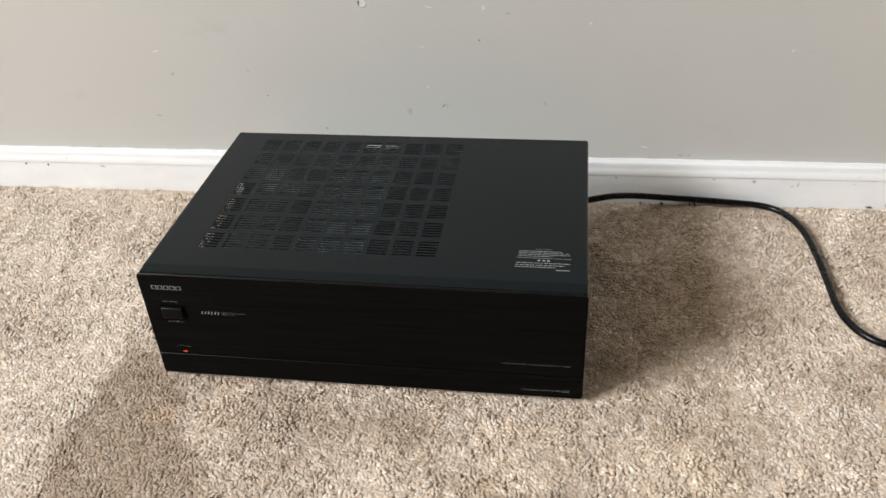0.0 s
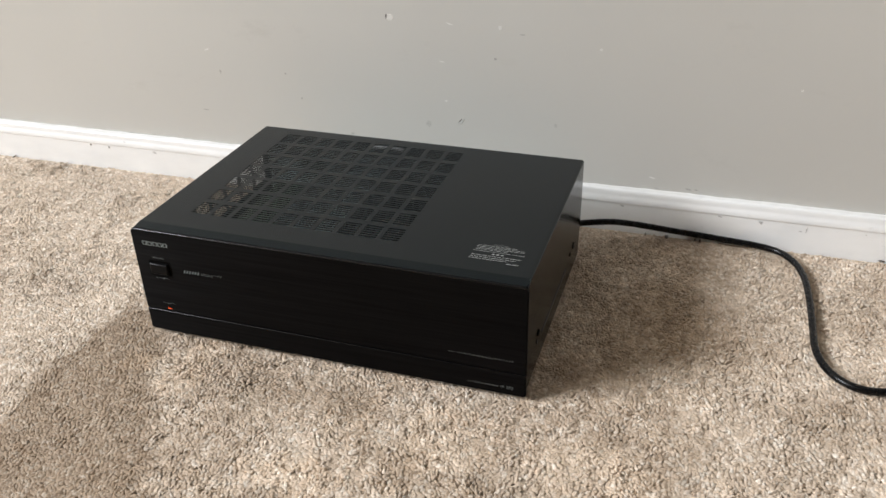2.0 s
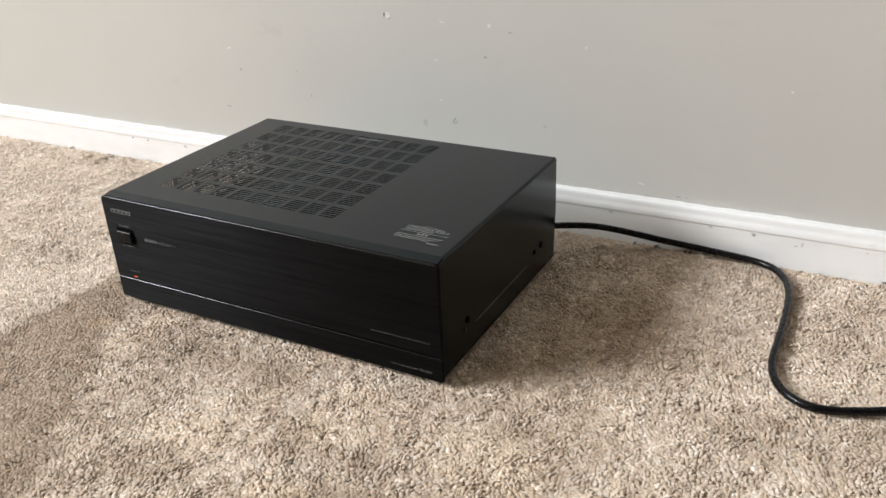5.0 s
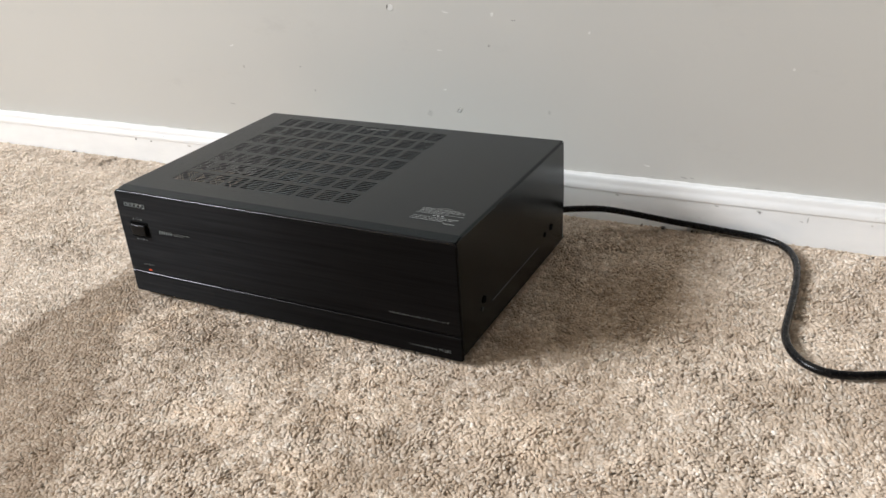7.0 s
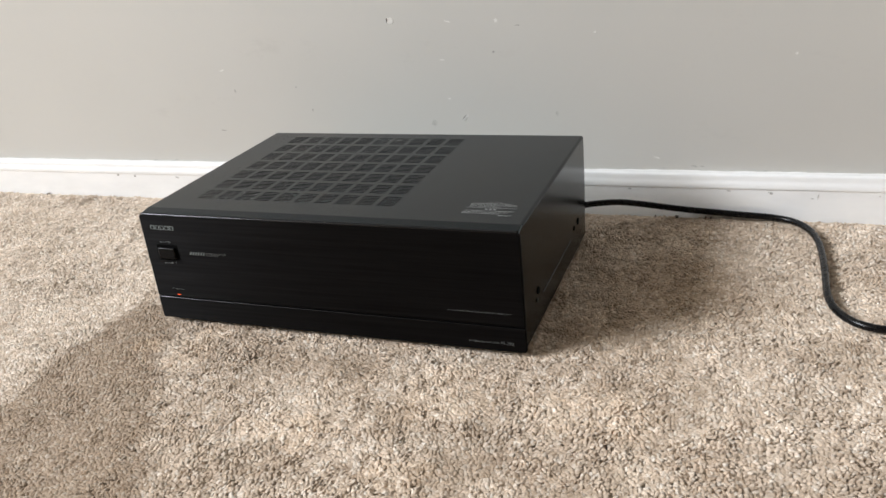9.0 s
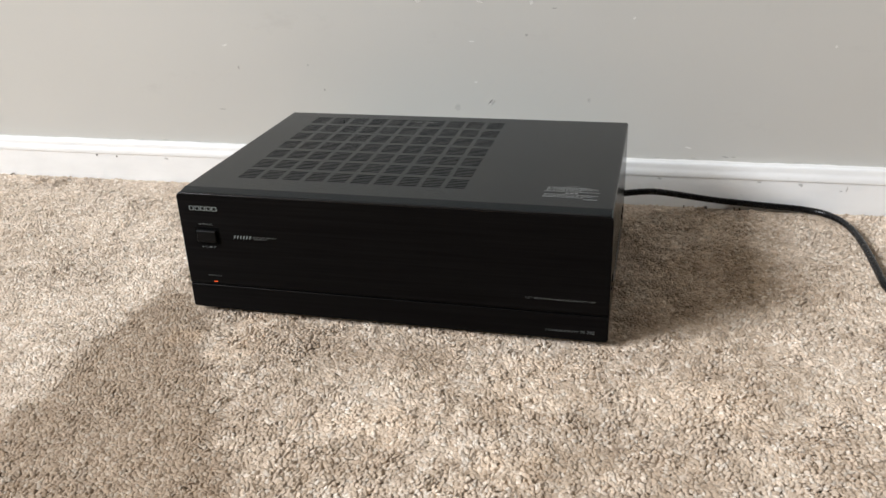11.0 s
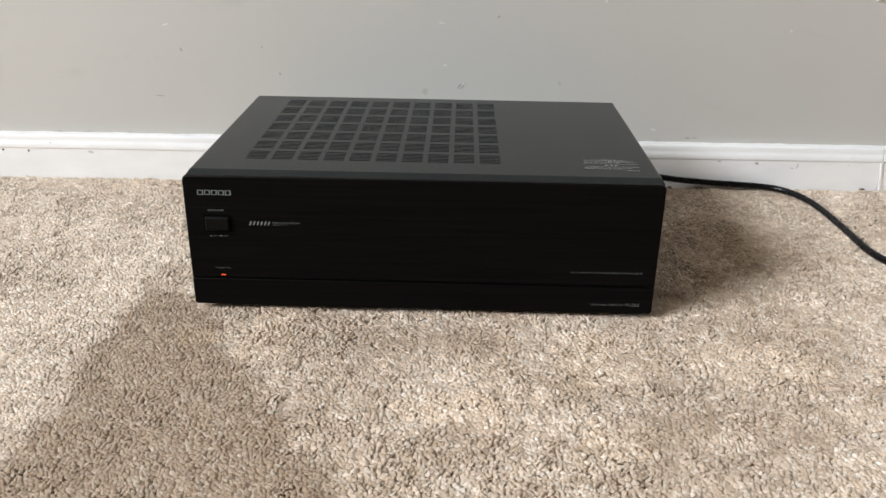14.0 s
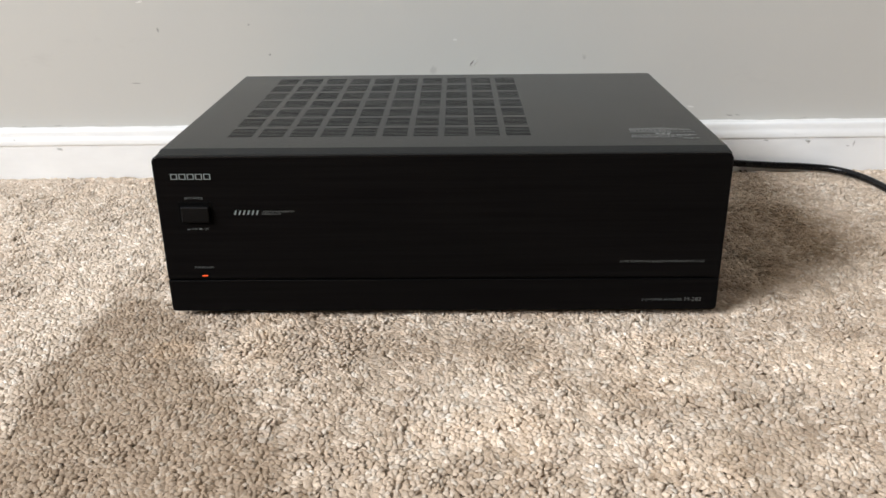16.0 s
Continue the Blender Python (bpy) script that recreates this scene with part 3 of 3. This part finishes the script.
# strip added for bright dots that show through the front slots
part("bright_dots_strip", box(-0.0985, -0.0855, 0.0448, 0.0480, 0.1290, 0.1330, 0.0006), STEEL_GLINT, amp, "pale strip for bright dots under the slots")
bracket = part("bracket", box(-0.0480, -0.0060, 0.2650, 0.2740, 0.1352, 0.1385), STEEL_GLINT, amp, "steel bracket, pale to give its glint")
# added tabs lift the pale colour into the slots, where the glint shows
for x0, x1 in ((-0.0470, -0.0293), (-0.0236, -0.0110)):
    part("glint_tab", box(x0, x1, 0.2695, 0.2712, 0.1384, 0.1389), STEEL_GLINT, bracket)

# power button; its recess is a flat black plate for the dark gap
part("button_bezel", outline_slab(rounded(-0.2047, -0.1775, 0.0818, 0.1010, 0.0010, 0.0010, 2), PANEL_Y - 0.0002, 0.001), BEZEL, front, "thin black plastic rim")
part("button_surround", outline_slab(rounded(-0.2044, -0.1778, 0.0822, 0.1006, 0.0008, 0.0008, 2), PANEL_Y - 0.0004, 0.001), RECESS, front)
button = part("power_button", outline_slab(rounded(-0.2019, -0.1803, 0.0848, 0.0978, 0.0006, 0.0006, 2), PANEL_Y - 0.0036, 0.001, 0.0011), BUTTON, front, "glossy black push button")
button.data.materials.append(BUTTON_GLINT)
part("led", outline_slab(rounded(-0.1927, -0.1880, 0.0381, 0.0390, 0.0003, 0.0003, 2), PANEL_Y - 0.0003, 0.001), LED, front, "glowing red standby lamp")


def printed(body, x, z, width, height, mat=INK, parent=None):
    return part("print", text_mesh(body, height, width), mat, parent or front, m=pose(x, PANEL_Y - 0.00025, z))


def bar(x0, x1, z0, z1, mat=INK, parent=None):
    return part("print", box(x0, x1, PANEL_Y - 0.0003, PANEL_Y, z0, z1), mat, parent or front)


# maker's mark as five plain hollow blocks
for i in range(5):
    x0, w, h, b = -0.2072 + i * 0.00632, 0.0053, 0.0046, 0.0008
    bm = bmesh.new()
    for a0, a1, b0, b1 in ((0, w, 0, b * 0.7), (0, w, h - b * 0.7, h), (0, b, b * 0.7, h - b * 0.7), (w - b, w, b * 0.7, h - b * 0.7)):
        bm.faces.new([bm.verts.new(p) for p in ((x0 + a0, 0, 0.1190 + b0), (x0 + a1, 0, 0.1190 + b0), (x0 + a1, 0, 0.1190 + b1), (x0 + a0, 0, 0.1190 + b1))])
    part("print", bm, INK, front, m=pose(0, PANEL_Y - 0.0003, 0))
# second mark as plain thin slanted strokes
bm = bmesh.new()
for i in range(6):
    x0 = -0.1618 + i * 0.0034
    bm.faces.new([bm.verts.new(p) for p in ((x0, 0, 0.0902), (x0 + 0.0013, 0, 0.0902), (x0 + 0.0027, 0, 0.0938), (x0 + 0.0014, 0, 0.0938))])
part("print", bm, INK, front, m=pose(0, PANEL_Y - 0.0003, 0))
printed("WIDE RANGE AMPLIFIER", -0.1400, 0.0922, 0.0253, 0.0013, INK_DIM)
printed("TECHNOLOGY", -0.1400, 0.0902, 0.0150, 0.0012, INK_DIM)
printed("POWER", -0.1958, 0.1031, 0.0116, 0.0019, INK_DIM)
ring = bmesh.new()
for i in range(12):
    a0, a1 = 2 * math.pi * i / 12, 2 * math.pi * (i + 1) / 12
    ring.faces.new([ring.verts.new((r * math.cos(a), 0, r * math.sin(a))) for r, a in ((0.0007, a0), (0.001, a0), (0.001, a1), (0.0007, a1))])
part("print", ring, INK_DIM, front, m=pose(-0.1979, PANEL_Y - 0.0003, 0.104))
printed("ON", -0.1958, 0.0778, 0.0042, 0.0016, INK_DIM)
printed("OFF", -0.1868, 0.0779, 0.0046, 0.0016, INK_DIM)
bar(-0.1995, -0.1972, 0.0781, 0.0786, INK_DIM)
bar(-0.1902, -0.1880, 0.0781, 0.0793, INK_DIM)
printed("STANDBY/ON", -0.1977, 0.0451, 0.0151, 0.0015, INK_DIM)
printed("AUTO POWER ON & AUDIO INPUT/OUTPUT LOOP", 0.1386, 0.0487, 0.0672, 0.0016, INK_FAINT)
printed("2 CHANNEL AMPLIFIER", 0.1586, 0.0152, 0.0321, 0.0018, INK_FAINT, lower)
printed("M-282", 0.1930, 0.0148, 0.0131, 0.0032, INK_MODEL, lower)

# caution print on the cover
caution = new("caution_print")
caution.parent = cover
caution.matrix_basis = pose(0, 0, COV_Z1 + 0.0003, -90, 0, 0)


def top_words(body, x, y, w, h):
    return part("print", text_mesh(body, h, w), INK_LABEL, caution, m=pose(0, 0, 0) @ Matrix.Translation((x, 0, y)))


def top_bar(x0, x1, y, h):
    rng = random.Random(int(x0 * 9999) + int(y * 99999))
    bm = bmesh.new()
    x = x0
    while x < x1:
        w = min(rng.uniform(0.0016, 0.0055), x1 - x)
        bm.faces.new([bm.verts.new(p) for p in ((x, 0, y), (x + w, 0, y), (x + w, 0, y + h), (x, 0, y + h))])
        x += w + 0.0007
    return part("print", bm, INK_LABEL, caution)


top_words("CAUTION", 0.1678, 0.0634, 0.0140, 0.0024)
for x0, x1, y in ((0.1515, 0.1925, 0.0606), (0.1510, 0.2000, 0.0578), (0.1512, 0.2005, 0.0550), (0.1510, 0.1840, 0.0522)):
    top_bar(x0, x1, y, 0.0010)
part("print", box(0.1490, 0.2020, -0.0001, 0.0001, 0.0494, 0.0498), INK_LABEL, caution)
for x0 in (0.1700, 0.1745, 0.1790):
    part("print", box(x0, x0 + 0.0026, -0.0001, 0.0001, 0.0446, 0.0468), INK_LABEL, caution)
for x0, x1, y in ((0.1500, 0.2010, 0.0410), (0.1490, 0.1960, 0.0374), (0.1488, 0.1880, 0.0342)):
    top_bar(x0, x1, y, 0.0011)
top_bar(0.1880, 0.2012, 0.0302, 0.0015)

# ---- power cord ----
cu = bpy.data.curves.new("power_cord", "CURVE")
cu.dimensions = "3D"
cu.bevel_depth, cu.bevel_resolution, cu.resolution_u = 0.0041, 5, 10
CORD_PTS = [(0.045, 1.022, 0.037), (0.062, 1.036, 0.038), (0.0865, 1.051, 0.0385), (0.108, 1.061, 0.038), (0.1265, 1.071, 0.036), (0.148, 1.085, 0.029), (0.165, 1.093, 0.024), (0.185, 1.100, 0.019), (0.21, 1.106, 0.014), (0.24, 1.109, 0.011), (0.27, 1.109, 0.009), (0.297, 1.108, 0.008), (0.320, 1.106, 0.007), (0.341, 1.097, 0.007), (0.358, 1.073, 0.007), (0.3665, 1.038, 0.007), (0.3690, 0.990, 0.007), (0.3690, 0.935, 0.007), (0.3680, 0.893, 0.007), (0.3740, 0.864, 0.007), (0.388, 0.841, 0.007), (0.409, 0.830, 0.007), (0.432, 0.833, 0.007), (0.455, 0.843, 0.007), (0.480, 0.855, 0.007), (0.53, 0.872, 0.006), (0.62, 0.88, 0.006), (0.90, 0.93, 0.006), (1.30, 0.86, 0.006)]
sp = cu.splines.new("NURBS")
sp.points.add(len(CORD_PTS) - 1)
for p, c in zip(sp.points, CORD_PTS):
    p.co = (*c, 1)
sp.order_u, sp.use_endpoint_u = 3, True
tmp = bpy.data.objects.new("tmp_cord", cu)
scene.collection.objects.link(tmp)
bpy.context.view_layer.update()
me = bpy.data.meshes.new_from_object(tmp)
bpy.data.objects.remove(tmp)
me.materials.clear()
me.materials.append(CORD)
me.shade_smooth()
cord = new("power_cord", me)
tagged(cord, "round black rubber power cord lying on carpet", "power cord")

# ---- dirt along the foot of the baseboard ----
rng = random.Random(21)
bm = bmesh.new()
for i in range(5):
    x = rng.choice((rng.uniform(0.10, 0.24), rng.uniform(0.10, 0.24), rng.uniform(-0.9, 0.5)))
    size = rng.uniform(0.0004, 0.0010)
    box(x - size * rng.uniform(1, 3), x + size * rng.uniform(1, 2.5), ROOM_Y1 - 0.0150 - rng.uniform(0, 0.004), ROOM_Y1 - 0.0118, 0.0002, 0.0016 + size * rng.uniform(0.4, 1.0), 0.0003, 1, bm=bm)
part("dirt", bm, DARK, floor, "dark crumbs of dirt")

# ---- carpet pile ----


def pile(x0, x1, y0, y1, pitch, seed):
    """Tufts of twisted yarn as one mesh: each leans with the nap of its spot."""
    rng = np.random.default_rng(seed)
    nx, ny = int((x1 - x0) / pitch), int((y1 - y0) / (pitch * 0.88))
    gx, gy = np.meshgrid(np.arange(nx), np.arange(ny))
    px = x0 + (gx + 0.5 * (gy % 2)) * pitch + rng.uniform(-0.48, 0.48, gx.shape) * pitch
    py = y0 + gy * pitch * 0.88 + rng.uniform(-0.48, 0.48, gx.shape) * pitch
    px, py = px.ravel(), py.ravel()
    lx, ly = px + 0.1315, py - 0.7325
    under = (abs(lx) < 0.205) & (ly > 0.02) & (ly < 0.28) | (px < -0.44 - 1.06 * (py - 0.40)) | (px > 0.45 + (py - 0.50))
    px, py = px[~under], py[~under]
    n = len(px)

    def field(size):
        """Smooth random hills of about that width, from -1 to 1, over the tufts."""
        u, v = (px - x0) / size, (py - y0) / size
        g = rng.uniform(-1, 1, (int(u.max()) + 3, int(v.max()) + 3))
        iu, iv = u.astype(int), v.astype(int)
        fu, fv = u - iu, v - iv
        fu, fv = fu * fu * (3 - 2 * fu), fv * fv * (3 - 2 * fv)
        a = g[iu, iv] * (1 - fu) + g[iu + 1, iv] * fu
        b = g[iu, iv + 1] * (1 - fu) + g[iu + 1, iv + 1] * fu
        return a * (1 - fv) + b * fv

    # nap: the pile lies over in patches
    lean_x = 0.35 * field(0.060) + 0.45 * field(0.022) + rng.normal(0, 0.32, n)
    lean_y = 0.35 * field(0.060) + 0.45 * field(0.022) - 0.22 + rng.normal(0, 0.36, n)
    lump = 0.0006 * field(0.045) + 0.0010 * field(0.019)
    clump = 0.0011 * field(0.0110) + 0.0011 * field(0.0062)
    # brushed ground lies flatter: the lane most, the lighter side a little
    brushed = np.clip((0.11 - px - 0.576 * py) / 0.05, 0, 1) * np.clip((0.80 - py) / 0.05, 0, 1)
    brushed = np.maximum(brushed * 0.62, np.clip((-0.40 - px) / 0.05, 0, 1) * 0.15)
    lean_x, lean_y = lean_x * (1 - 0.5 * brushed), lean_y * (1 - 0.5 * brushed)
    h = 0.0034 + (rng.uniform(-0.0004, 0.0004, n) + lump + clump) * (1 - brushed)
    base = FLOOR_Z - 0.0002
    r = rng.uniform(0.70, 1.12, n) * pitch
    flat = rng.uniform(0.15, 0.50, n)
    spin = 1.9 + 0.9 * field(0.030) + rng.normal(0, 0.75, n)
    curl = rng.normal(0, 0.15, n)
    sides, rings = 5, ((0.42, 1.0, 0.0), (0.80, 0.54, 0.5))
    nr = len(rings)
    verts = np.zeros((n, nr * sides + 1, 3))
    for q, (f, wide_at, twist) in enumerate(rings):
        cx, cy = px + (lean_x + curl * f) * h * f * f, py + (lean_y - curl * f) * h * f * f
        for k in range(sides):
            a = spin + twist + k * 2 * np.pi / sides
            wide = r * wide_at * (1.0 + flat * np.cos(2 * (a - spin)))
            verts[:, q * sides + k] = np.stack([cx + wide * np.cos(a), cy + wide * np.sin(a), base + h * f], 1)
    verts[:, nr * sides] = np.stack([px + (lean_x + curl) * h, py + (lean_y - curl) * h, base + h], 1)
    quads = np.array([[q * sides + k, q * sides + (k + 1) % sides, (q + 1) * sides + (k + 1) % sides, (q + 1) * sides + k] for q in range(nr - 1) for k in range(sides)])
    tris = np.array([[(nr - 1) * sides + k, (nr - 1) * sides + (k + 1) % sides, nr * sides] for k in range(sides)])
    nq = (nr - 1) * sides
    nv, nl = nr * sides + 1, 4 * nq + 3 * sides
    loops_one = np.concatenate([quads.ravel(), tris.ravel()])
    loops = (loops_one[None, :] + nv * np.arange(n)[:, None]).ravel()
    starts_one = np.concatenate([np.arange(nq) * 4, 4 * nq + np.arange(sides) * 3])
    starts = (starts_one[None, :] + nl * np.arange(n)[:, None]).ravel()
    me = bpy.data.meshes.new("carpet_pile")
    me.vertices.add(nv * n)
    me.vertices.foreach_set("co", verts.ravel())
    me.loops.add(nl * n)
    me.loops.foreach_set("vertex_index", loops.astype(np.int32))
    me.polygons.add((nq + sides) * n)
    me.polygons.foreach_set("loop_start", starts.astype(np.int32))
    me.update(calc_edges=True)
    me.materials.append(YARN)
    me.shade_smooth()
    ob = new("carpet_pile", me)
    ob.parent = floor
    return tagged(ob, "beige twisted cut-pile tufts", kind="stuff")


pile(-1.25, 0.62, 0.375, 1.113, 0.0032, 11)
